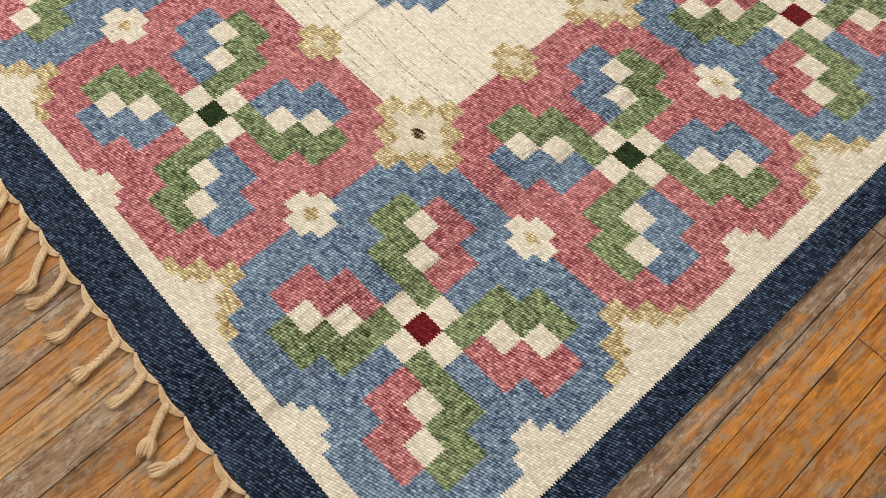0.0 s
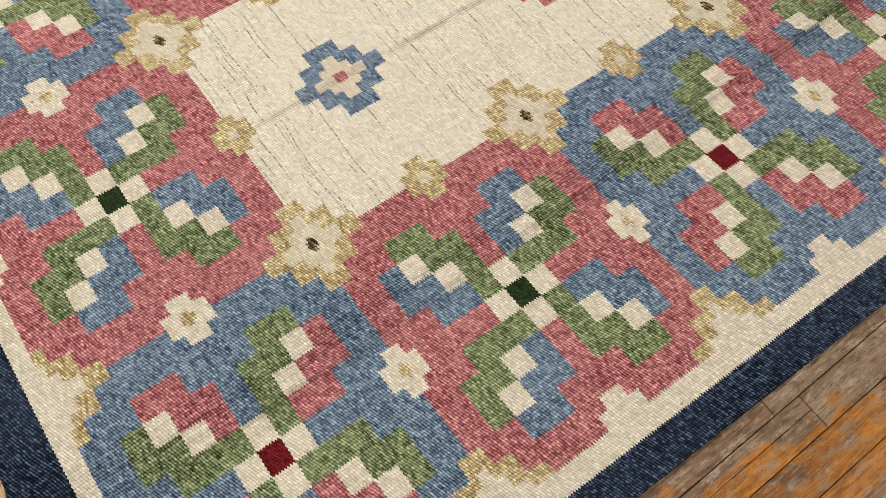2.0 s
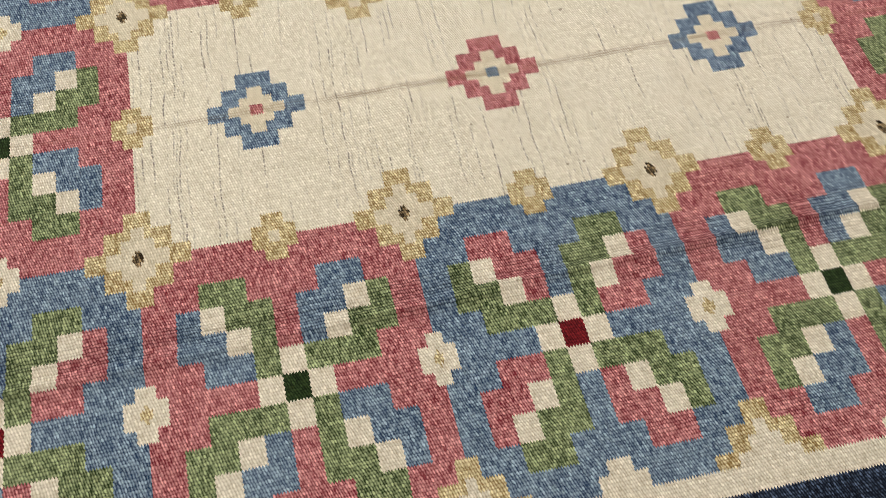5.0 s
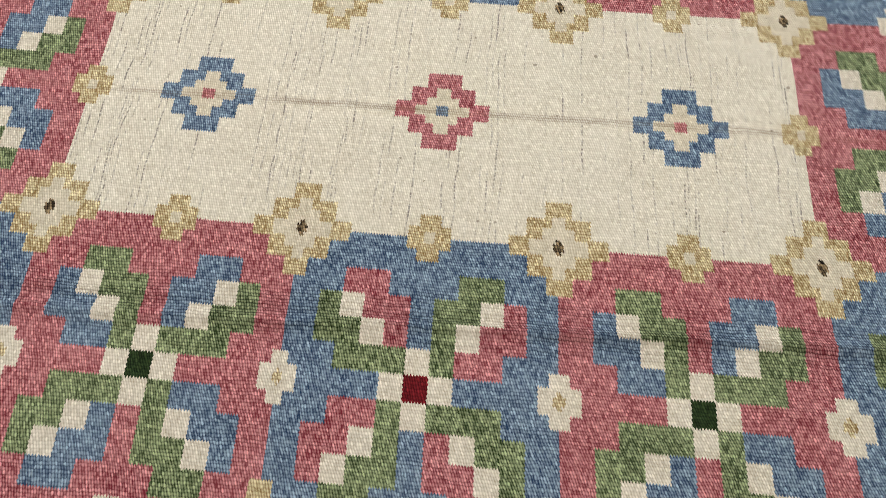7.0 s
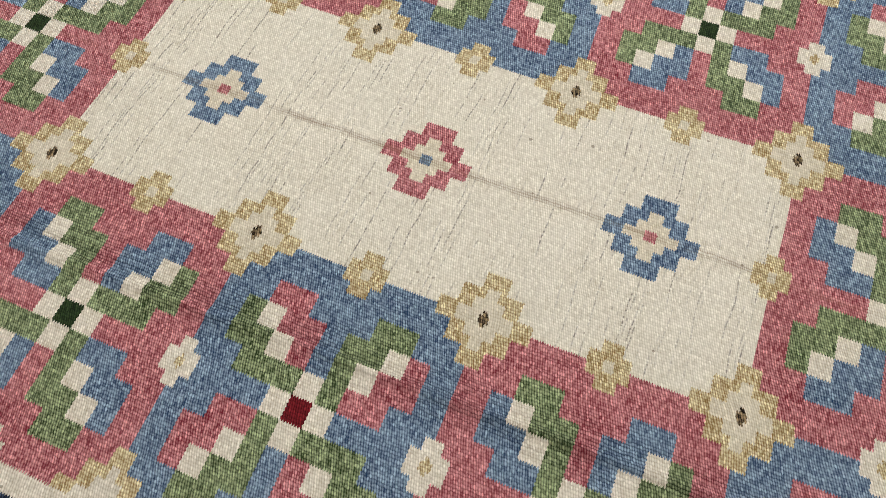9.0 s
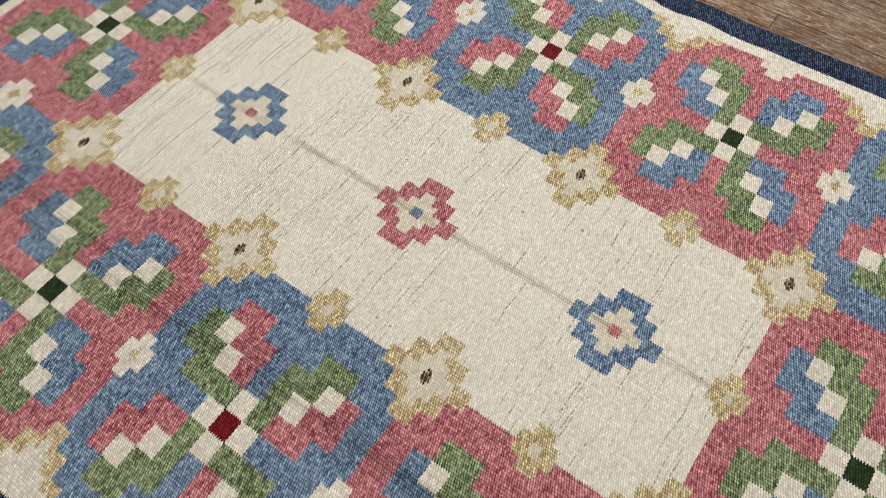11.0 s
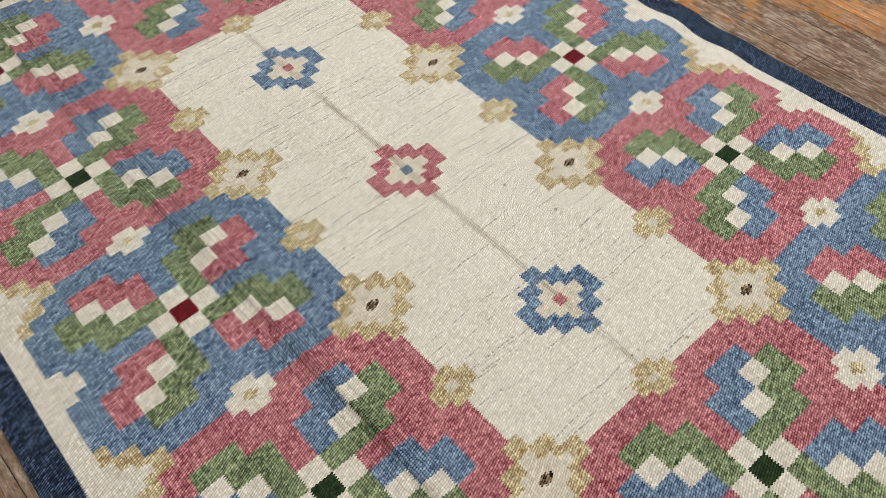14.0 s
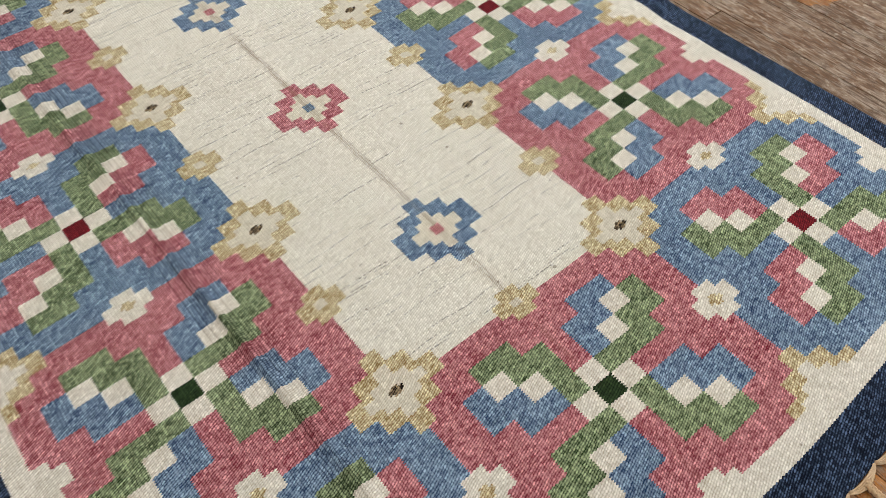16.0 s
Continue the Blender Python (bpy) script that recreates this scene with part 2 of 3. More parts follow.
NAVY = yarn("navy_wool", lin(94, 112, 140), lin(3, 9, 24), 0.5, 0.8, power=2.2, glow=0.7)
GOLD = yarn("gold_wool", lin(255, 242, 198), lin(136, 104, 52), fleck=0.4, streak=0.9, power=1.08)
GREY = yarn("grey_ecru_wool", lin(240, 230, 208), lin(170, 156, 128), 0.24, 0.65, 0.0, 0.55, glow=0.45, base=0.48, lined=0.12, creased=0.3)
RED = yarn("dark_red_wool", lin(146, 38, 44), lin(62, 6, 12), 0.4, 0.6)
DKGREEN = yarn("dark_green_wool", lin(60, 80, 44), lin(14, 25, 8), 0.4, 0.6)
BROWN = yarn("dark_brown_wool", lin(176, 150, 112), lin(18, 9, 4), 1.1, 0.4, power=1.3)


def cotton():
    n = Nodes("cotton_cord")
    p, x, y, z = n.place()
    fine = n.noise(p, 700.0, 2.0)
    col = n.mix(n.ramp(n.noise(p, 45.0, 3.0), 0.3, 0.7), lin(230, 202, 164), lin(205, 170, 128))
    col = n.mix(n.math('MULTIPLY', fine, 0.5), col, lin(156, 126, 86))
    return n.done(col, 0.95, n.bump(fine, 0.5, 0.001))


COTTON = cotton()


def planks(name, varnish=0.0, tan=0.0, brown=0.0):
    """Old strip floor: orange varnish worn through to bare grey-brown wood, with grain, knots and dirt."""
    n = Nodes(name)
    p, x, y, z = n.place()
    rnd = n.add("ObjectInfo").outputs["Random"]
    shift = n.math('MULTIPLY', rnd, 37.0)
    gx = n.math('ADD', x, shift)
    warp = n.noise(n.vec(n.math('MULTIPLY', gx, 3.2), n.math('MULTIPLY', y, 14.0), shift), 1.0, 3.0)
    gy = n.math('ADD', y, n.math('MULTIPLY', warp, 0.05))
    # year rings run out along the board in long wavering lines; finer streaks lie between them
    ring = n.math('MULTIPLY_ADD', n.math('SINE', n.math('MULTIPLY', gy, math.tau * 105.0)), 0.5, 0.5)
    ring = n.math('MULTIPLY', ring, n.ramp(n.noise(n.vec(n.math('MULTIPLY', gx, 5.0), n.math('MULTIPLY', gy, 40.0), shift), 1.0, 2.0), 0.36, 0.62))
    grain = n.noise(n.vec(n.math('MULTIPLY', gx, 5.0), n.math('MULTIPLY', gy, 190.0), shift), 1.0, 3.0, 0.6)
    cloud = n.noise(n.vec(n.math('MULTIPLY', gx, 5.0), n.math('MULTIPLY', y, 16.0), shift), 1.0, 5.0, 0.65)
    stain = n.noise(n.vec(n.math('MULTIPLY', x, 7.0), n.math('MULTIPLY', y, 15.0), 31.0), 1.0, 6.0, 0.7)
    line = n.math('MAXIMUM', n.math('MULTIPLY', ring, 0.7), n.ramp(grain, 0.46, 0.72))
    bare = n.mix(n.ramp(cloud, 0.32, 0.68), lin(115, 88, 65), lin(160, 137, 114))
    bare = n.mix(n.math('MULTIPLY', line, 0.42), bare, lin(86, 66, 50))
    bare = n.mix(n.math('MULTIPLY', n.ramp(grain, 0.46, 0.26), 0.4), bare, lin(186, 168, 146))
    var = n.mix(n.ramp(cloud, 0.3, 0.7), lin(160, 93, 19), lin(214, 137, 37))
    if brown:
        var = n.mix(brown, var, n.mix(n.ramp(stain, 0.35, 0.65), lin(138, 90, 47), lin(214, 150, 80)))
    var = n.mix(n.math('MULTIPLY', line, 0.62), var, lin(112, 62, 20))
    a = n.noise(n.vec(n.math('MULTIPLY', x, 2.6), n.math('MULTIPLY', y, 5.0), 3.3), 1.0, 4.0, 0.6)
    b = n.noise(n.vec(n.math('MULTIPLY', gx, 9.0), n.math('MULTIPLY', y, 26.0), shift), 1.0, 7.0, 0.68)
    keep = n.math('ADD', n.math('MULTIPLY', a, 1.1), n.math('MULTIPLY', b, 0.95))
    keep = n.math('ADD', keep, n.math('MULTIPLY_ADD', n.math('SUBTRACT', rnd, 0.5), 0.14, varnish))
    ragged = n.noise(n.vec(n.math('MULTIPLY', x, 12.0), n.math('MULTIPLY', y, 22.0), 44.0), 1.0, 5.0, 0.65)
    # stretches of the floor where more of the varnish has stayed on, and where feet have worn it off
    for cx, cy, rx, ry, gain in WEAR:
        dx = n.math('DIVIDE', n.math('SUBTRACT', x, cx), rx)
        dy = n.math('DIVIDE', n.math('SUBTRACT', y, cy), ry)
        d = n.math('ADD', n.math('MULTIPLY', dx, dx), n.math('MULTIPLY', dy, dy))
        d = n.math('ADD', d, n.math('MULTIPLY', n.math('SUBTRACT', ragged, 0.5), 2.2))
        keep = n.math('ADD', keep, n.math('MULTIPLY', n.math('SUBTRACT', 1.0, n.ramp(d, 0.3, 1.3)), gain))
    mask = n.ramp(keep, 1.02, 1.14)
    col = n.mix(n.math('MULTIPLY', mask, n.math('MULTIPLY_ADD', cloud, 0.5, 0.62)), bare, var)
    north = n.ramp(y, 0.6, 0.9)
    # grime trodden into what is left of the varnish
    grime = n.math('MULTIPLY', n.math('MULTIPLY', n.ramp(stain, 0.40, 0.60), mask), n.math('MULTIPLY_ADD', north, 0.2, 0.22))
    col = n.mix(grime, col, lin(138, 90, 50))
    if tan:
        golden = n.mix(line, lin(206, 164, 112), lin(128, 84, 48))
        golden = n.mix(n.math('MULTIPLY', n.ramp(stain, 0.5, 0.68), 0.5), golden, lin(184, 116, 54))
        col = n.mix(tan, col, golden)
    bald = n.math('SUBTRACT', 1.0, n.math('MULTIPLY', mask, 0.75))
    trod = n.math('MULTIPLY_ADD', north, 0.8, 0.2)
    dirt = n.noise(n.vec(n.math('MULTIPLY', x, 16.0), n.math('MULTIPLY', y, 34.0)), 1.0, 6.0, 0.7)
    col = n.mix(n.math('MULTIPLY', n.math('MULTIPLY', n.ramp(dirt, 0.53, 0.70), trod), 0.7), col, lin(80, 58, 40))
    residue = n.noise(n.vec(n.math('MULTIPLY', x, 11.0), n.math('MULTIPLY', y, 24.0), 14.0), 1.0, 7.0, 0.74)
    col = n.mix(n.math('MULTIPLY', n.math('MULTIPLY', n.ramp(residue, 0.43, 0.54), n.math('MULTIPLY', trod, bald)), 0.8), col, lin(110, 78, 50))
    scrape = n.noise(n.vec(n.math('MULTIPLY', x, 17.0), n.math('MULTIPLY', y, 40.0), 21.0), 1.0, 7.0, 0.74)
    col = n.mix(n.math('MULTIPLY', n.math('MULTIPLY', n.ramp(scrape, 0.53, 0.62), bald), n.math('MULTIPLY_ADD', north, -0.1, 0.6)), col, lin(188, 172, 154))
    # raw, splintered surface where the finish is gone: long pale and dark scratches along the boards
    scuff = n.noise(n.vec(n.math('MULTIPLY', x, 13.0), n.math('MULTIPLY', y, 240.0), 5.0), 1.0, 3.0, 0.6)
    worn = n.ramp(n.noise(n.vec(n.math('MULTIPLY', x, 7.0), n.math('MULTIPLY', y, 20.0), 8.0), 1.0, 5.0, 0.65), 0.44, 0.58)
    worn = n.math('MULTIPLY', worn, n.math('MULTIPLY_ADD', north, 0.7, 0.3))
    col = n.mix(n.math('MULTIPLY', n.math('MULTIPLY', n.ramp(scuff, 0.50, 0.64), worn), 0.75), col, lin(178, 160, 138))
    col = n.mix(n.math('MULTIPLY', n.math('MULTIPLY', n.ramp(scuff, 0.46, 0.34), bald), n.math('MULTIPLY_ADD', north, 0.5, 0.15)), col, lin(70, 52, 38))
    mottle = n.noise(n.vec(n.math('MULTIPLY', x, 38.0), n.math('MULTIPLY', y, 90.0), 17.0), 1.0, 5.0, 0.7)
    col = n.mix(n.math('MULTIPLY', n.ramp(mottle, 0.50, 0.64), 0.65), col, n.mix(mask, lin(88, 68, 52), lin(120, 82, 44)))
    col = n.mix(n.math('MULTIPLY', n.ramp(mottle, 0.46, 0.33), 0.55), col, n.mix(mask, lin(186, 166, 142), lin(200, 150, 84)))
    fibre = n.noise(n.vec(n.math('MULTIPLY', gx, 22.0), n.math('MULTIPLY', gy, 420.0), 33.0), 1.0, 2.0, 0.6)
    col = n.mix(n.math('MULTIPLY', n.ramp(fibre, 0.54, 0.70), 0.5), col, n.mix(mask, lin(92, 72, 56), lin(116, 70, 28)))
    col = n.mix(n.math('MULTIPLY', n.ramp(fibre, 0.44, 0.30), 0.4), col, n.mix(mask, lin(186, 168, 146), lin(222, 158, 78)))
    flake = n.noise(n.vec(n.math('MULTIPLY', x, 24.0), n.math('MULTIPLY', y, 60.0), 27.0), 1.0, 6.0, 0.75)
    col = n.mix(n.math('MULTIPLY', n.ramp(flake, 0.51, 0.60), n.math('MULTIPLY', mask, 0.75)), col, lin(150, 128, 104))
    chips = n.noise(n.vec(n.math('MULTIPLY', x, 48.0), n.math('MULTIPLY', y, 84.0)), 1.0, 4.0, 0.65)
    col = n.mix(n.math('MULTIPLY', n.math('MULTIPLY', n.ramp(chips, 0.60, 0.66), n.math('MULTIPLY_ADD', north, 0.5, 0.5)), n.math('MULTIPLY_ADD', mask, -0.35, 0.55)), col, lin(196, 180, 156))
    col = n.mix(n.math('MULTIPLY', n.ramp(chips, 0.36, 0.28), 0.5), col, lin(70, 50, 34))
    pits = n.noise(n.vec(n.math('MULTIPLY', x, 120.0), n.math('MULTIPLY', y, 150.0)), 1.0, 1.0)
    col = n.mix(n.math('MULTIPLY', n.ramp(pits, 0.76, 0.80), 0.7), col, lin(48, 36, 26))
    knots = n.add("TexVoronoi")
    n.put(knots.inputs["Vector"], n.vec(n.math('MULTIPLY', x, 4.0), n.math('MULTIPLY', y, 9.0)))
    knots.inputs["Scale"].default_value = 1.0
    col = n.mix(n.math('MULTIPLY', n.math('SUBTRACT', 1.0, n.ramp(n.math('ADD', knots.outputs["Distance"], n.math('MULTIPLY', b, 0.2)), 0.12, 0.19)), 0.65), col, lin(64, 46, 34))
    hsv = n.add("HueSaturation")
    n.put(hsv.inputs["Color"], col)
    n.put(hsv.inputs["Value"], n.math('ADD', 0.86, n.math('MULTIPLY', n.math('FRACT', n.math('MULTIPLY', rnd, 7.77)), 0.24)))
    rough = n.math('ADD', 0.74, n.math('MULTIPLY', mask, -0.2))
    h = n.math('ADD', n.math('MULTIPLY', line, -0.6), n.math('ADD', n.math('MULTIPLY', mask, 0.4), n.math('MULTIPLY', b, 0.5)))
    n.bsdf.inputs["Specular IOR Level"].default_value = 0.15
    return n.done(hsv.outputs[0], rough, n.bump(h, 0.5, 0.0016))


WEAR = [(-0.55, -1.02, 0.6, 0.10, 0.15), (-0.45, -0.925, 0.35, 0.022, 0.12), (-1.4, -0.3, 0.35, 0.9, 0.06), (-0.05, -0.985, 0.35, 0.055, 0.16), (-0.80, -0.868, 0.22, 0.03, 0.06),
        (0.1, -0.855, 0.75, 0.035, -0.4), (-0.3, -0.893, 0.5, 0.012, -0.3), (0.20, -0.915, 0.3, 0.03, -0.05), (0.33, 1.195, 0.17, 0.075, 0.95), (0.42, 1.17, 0.06, 0.06, 0.35), (0.18, 1.12, 0.07, 0.05, 0.25), (0.03, 0.98, 0.20, 0.10, 0.16), (-0.1, 1.15, 0.3, 0.12, 0.22),
        (0.85, 0.98, 0.45, 0.2, -0.30), (0.75, 1.32, 0.3, 0.06, 0.1), (0.2, 1.1, 1.2, 0.45, -0.26)]
WOOD = planks("worn_wood")
WOOD_BROWN = planks("brown_varnished_wood", 0.16, 0.12, 0.75)
WOOD_GREY = planks("greyed_wood", -0.05, 0.1, 0.6)
WOOD_TAN = planks("tan_wood", -0.05, 0.85)


def plain(name, color, rough=0.8, scale=8.0):
    n = Nodes(name)
    p, x, y, z = n.place()
    col = n.mix(n.noise(p, scale, 4.0), color, tuple(c * 0.86 for c in color))
    return n.done(col, rough, n.bump(n.noise(p, 160.0, 3.0), 0.15, 0.002))


PLASTER = plain("painted_plaster", (0.62, 0.59, 0.54))
CEILING = plain("white_ceiling_paint", (0.75, 0.74, 0.71))
SUBFLOOR = plain("dark_subfloor", (0.03, 0.022, 0.016), 0.9)
PAINT = plain("white_gloss_paint", (0.75, 0.74, 0.72), 0.4)
DIFFUSER = Nodes("lamp_diffuser")
DIFFUSER.bsdf.inputs["Emission Color"].default_value = (1.0, 0.94, 0.86, 1)
DIFFUSER.bsdf.inputs["Emission Strength"].default_value = 2.0
DIFFUSER = DIFFUSER.m
GLASS = Nodes("window_glass")
GLASS.bsdf.inputs["Transmission Weight"].default_value = 1.0
GLASS.bsdf.inputs["Roughness"].default_value = 0.0
GLASS = GLASS.m

# ---- the room ----
X0, X1, Y0, Y1, TOP = ROOM
WX0, WX1, WZ0, WZ1 = -1.0, 1.4, 0.95, 2.35  # added, unseen window opening in the north wall
for name, b in (("wall_west", (X0 - 0.15, X0, Y0 - 0.15, Y1 + 0.15)), ("wall_east", (X1, X1 + 0.15, Y0 - 0.15, Y1 + 0.15)), ("wall_south", (X0, X1, Y0 - 0.15, Y0))):
    tagged(part(name, box(bmesh.new(), *b, 0, TOP), PLASTER), "plain painted plaster wall of the room", "wall", kind="structure")
bm = bmesh.new()
box(bm, X0, WX0, Y1, Y1 + 0.15, 0, TOP), box(bm, WX1, X1, Y1, Y1 + 0.15, 0, TOP)
box(bm, WX0, WX1, Y1, Y1 + 0.15, 0, WZ0), box(bm, WX0, WX1, Y1, Y1 + 0.15, WZ1, TOP)
tagged(part("wall_north", bm, PLASTER), "plain painted plaster wall with an added window opening", "wall", kind="structure")
tagged(part("ceiling", box(bmesh.new(), X0 - 0.15, X1 + 0.15, Y0 - 0.15, Y1 + 0.15, TOP, TOP + 0.12), CEILING), "white painted ceiling above the room", "ceiling", kind="structure")
# unseen window, added to go with the light from the north
window = tagged(new("window_1"), "white painted window frame added in the plaster wall, out of view", "window", kind="structure")
bm = bmesh.new()
for b in ((WX0, WX0 + 0.06, WZ0, WZ1), (WX1 - 0.06, WX1, WZ0, WZ1), (WX0 + 0.06, WX1 - 0.06, WZ0, WZ0 + 0.06), (WX0 + 0.06, WX1 - 0.06, WZ1 - 0.06, WZ1), (0.17, 0.23, WZ0 + 0.06, WZ1 - 0.06)):
    box(bm, b[0], b[1], Y1 + 0.08, Y1 + 0.13, b[2], b[3])
part("window_frame", bm, PAINT, window)
for a, b in ((WX0 + 0.06, 0.17), (0.23, WX1 - 0.06)):
    part("pane", box(bmesh.new(), a, b, Y1 + 0.10, Y1 + 0.104, WZ0 + 0.06, WZ1 - 0.06), GLASS, window).visible_shadow = False
# assumed fixtures for the unseen ceiling lamps
lamp = tagged(new("ceiling_light"), "long white ceiling light with a glowing diffuser, assumed out of view", "ceiling light", "ceiling lights")
bm = bmesh.new()
for b in ((-0.64, 0.64, -0.17, -0.14), (-0.64, 0.64, 0.14, 0.17), (-0.64, -0.61, -0.14, 0.14), (0.61, 0.64, -0.14, 0.14)):
    box(bm, *b, -0.05, 0.0)
part("frame", bm, PAINT, lamp)
part("diffuser", box(bmesh.new(), -0.61, 0.61, -0.14, 0.14, -0.035, -0.025), DIFFUSER, lamp)
lamp.matrix_basis = pose(*LAMP_SPOTS[0], TOP)
for lx, ly in LAMP_SPOTS[1:]:
    copy_thing(lamp, pose(lx, ly, TOP))

# ---- the rug ----
UX, UY = 0.435 / 12, 0.522 / 12  # one step of the pattern, along and across
DU, DV = 1 / 16, 1 / 12
UE, VE = 33.125, 19.5


def smooth(a, b, x):
    t = np.clip((x - a) / (b - a), 0, 1)
    return t * t * (3 - 2 * t)


# a hand-woven rug is never quite regular: millimetres by which the whole cloth drifts (rising powers of v, then of u),
# and by which each medallion is shifted, widened and slanted
DRIFT_X = [-1.2, 0.8, 3.0, -2.9, -7.9, 1.1, 4.1, -1.2, 0.1, 9.3]
DRIFT_Y = [0.2, 0.5, -2.3, -2.7, 0.5, -1.1, -0.8, 2.3, -0.5, 1.7]
UNEVEN = {
    (-24, -12): (0.3, 4.4, 1.5, 0.3),
    (-24, 0): (-4.2, 9.5, -1.4, -0.9),
    (-24, 12): (0.0, 0.0, 0.0, 0.0),
    (-12, -12): (0.9, 12.4, 0.1, -6.6),
    (-12, 12): (2.1, 7.0, -7.0, -3.9),
    (0, -12): (-3.0, 12.8, 1.9, 0.8),
    (0, 12): (2.6, 5.2, -12.1, 0.7),
    (12, -12): (2.1, 4.2, 5.9, -0.9),
    (12, 12): (1.0, 3.6, -6.1, -4.7),
    (24, -12): (0.0, 0.0, 0.0, 0.0),
    (24, 0): (-1.8, 13.7, 0.6, -2.6),
    (24, 12): (0.7, 10.0, -4.1, 0.6),
}


def drift(u, v):
    """How far along and across the pattern strays from its true grid, in metres."""
    a, b = np.clip(u / 24, -1.18, 1.18), np.clip(v / 12, -1.3, 1.3)
    powers = [a ** i * b ** j for i in range(4) for j in range(4 - i)]
    dx = sum(c * p for c, p in zip(DRIFT_X, powers))
    dy = sum(c * p for c, p in zip(DRIFT_Y, powers))
    for (cu, cv), (shift, wide, slant, skew) in UNEVEN.items():
        p, q = (u - cu) / 6, (v - cv) / 6
        dx = dx + np.sqrt(np.clip(1 - p * p, 0, 1) * np.clip(1 - q * q, 0, 1)) * (shift + wide * p + slant * q + skew * p * q)
    # the borders: the west end runs a little short, the other three sides a little wide
    dx = dx + 7.5 * smooth(-29.8, -30.8, u) + 6.0 * smooth(29.8, 30.8, u)
    dy = dy - 11.0 * smooth(-17.2, -18.2, v) + 3.5 * smooth(17.2, 18.2, v) + 7.0 * smooth(18.4, 19.4, v)
    return dx * 0.001, dy * 0.001


def surface(u, v):
    """The lie of the cloth: where the pattern's (u, v) comes to rest on the floor."""
    north = smooth(13.0, 19.0, v)
    a, b = UX * u, UY * v
    x = a + 0.0004 + 0.0004 * a + 0.0043 * a * b - 0.0237 * smooth(2.0, 12.5, v)
    y = b - 0.0006 - 0.004 * a + 0.0018 * b + 0.0061 * a * a + 0.0111 * a * b + 0.0155 * a * a * b + 0.0109 * smooth(0, 12, v) + 0.0147 * smooth(11, 17, v)
    ripple = np.cos((x - 0.05) * 37.0) * np.exp(-((x - 0.06) / 0.22) ** 2) + 0.3 * np.sin(x * 9.0 + 2.0)
    dx, dy = drift(u, v)
    x, y = x + dx, y + dy + north * (0.0042 - 0.0022 * smooth(18.3, 19.4, v)) * ripple
    z = 0.0065 + 0.0008 * np.sin(3.1 * x + 1.7 * y) + 0.0007 * np.sin(5.3 * y - 2.2 * x)
    z = z + smooth(15.0, 19.0, v) * 0.005 * (0.5 + 0.5 * ripple)
    crease = y + 0.438 - 0.03 * (x + 0.5)
    z = z + 0.0075 * np.exp(-(crease / 0.011) ** 2) * smooth(-32, -30, u)
    # beside the fold the cloth lies in low pleats that come and go
    swell = 0.45 + 0.35 * np.sin(6.3 * x + 0.4) + 0.2 * np.sin(14.7 * x + 2.0)
    z = z + 0.0019 * swell * np.exp(-(crease / 0.05) ** 2) * np.sin(crease * 240 + 1.2 * np.sin(3.7 * x)) * smooth(-32, -30, u)
    z = z + 0.0012 * np.exp(-((y - 0.43) / 0.012) ** 2) - 0.0008 * np.exp(-(y / 0.008) ** 2)
    return x, y, z


nu, nv = int(round(2 * UE / DU)), int(round(2 * VE / DV))
ug, vg = np.linspace(-UE, UE, nu + 1), np.linspace(-VE, VE, nv + 1)
UC, VC = np.meshgrid((ug[1:] + ug[:-1]) / 2, (vg[1:] + vg[:-1]) / 2, indexing="ij")
KEY = np.zeros((nu, nv), dtype=np.int32)
PIECES = []  # name, material, index of the piece it sits in, label


def piece(name, material, under=None, label=""):
    PIECES.append((name, material, under, label))
    return len(PIECES) - 1


def weave(mask, key):
    KEY[mask] = key
    return key


def steps(cu, cv, shape):
    """The stepped diamond round (cu, cv): half-widths and half-heights."""
    a, b = np.abs(UC - cu), np.abs(VC - cv)
    m = np.zeros(UC.shape, dtype=bool)
    for w, h in shape:
        m |= (a < w) & (b < h)
    return m


piece("border", NAVY, None, "navy blue woven outer border")
INNER = piece("inner_border", WHITE, None, "cream woven band inside the navy border")
MU, MV = 30.0, 17 + 7 / 12
weave((np.abs(UC) < 31.0) & (np.abs(VC) < 18.25), INNER)
LEAF = ((1, 1), (1, 2), (1, 3), (2, 3), (2, 4), (3, 4))
FILL = ((2, 1), (3, 1), (3, 2), (4, 2), (4, 3))
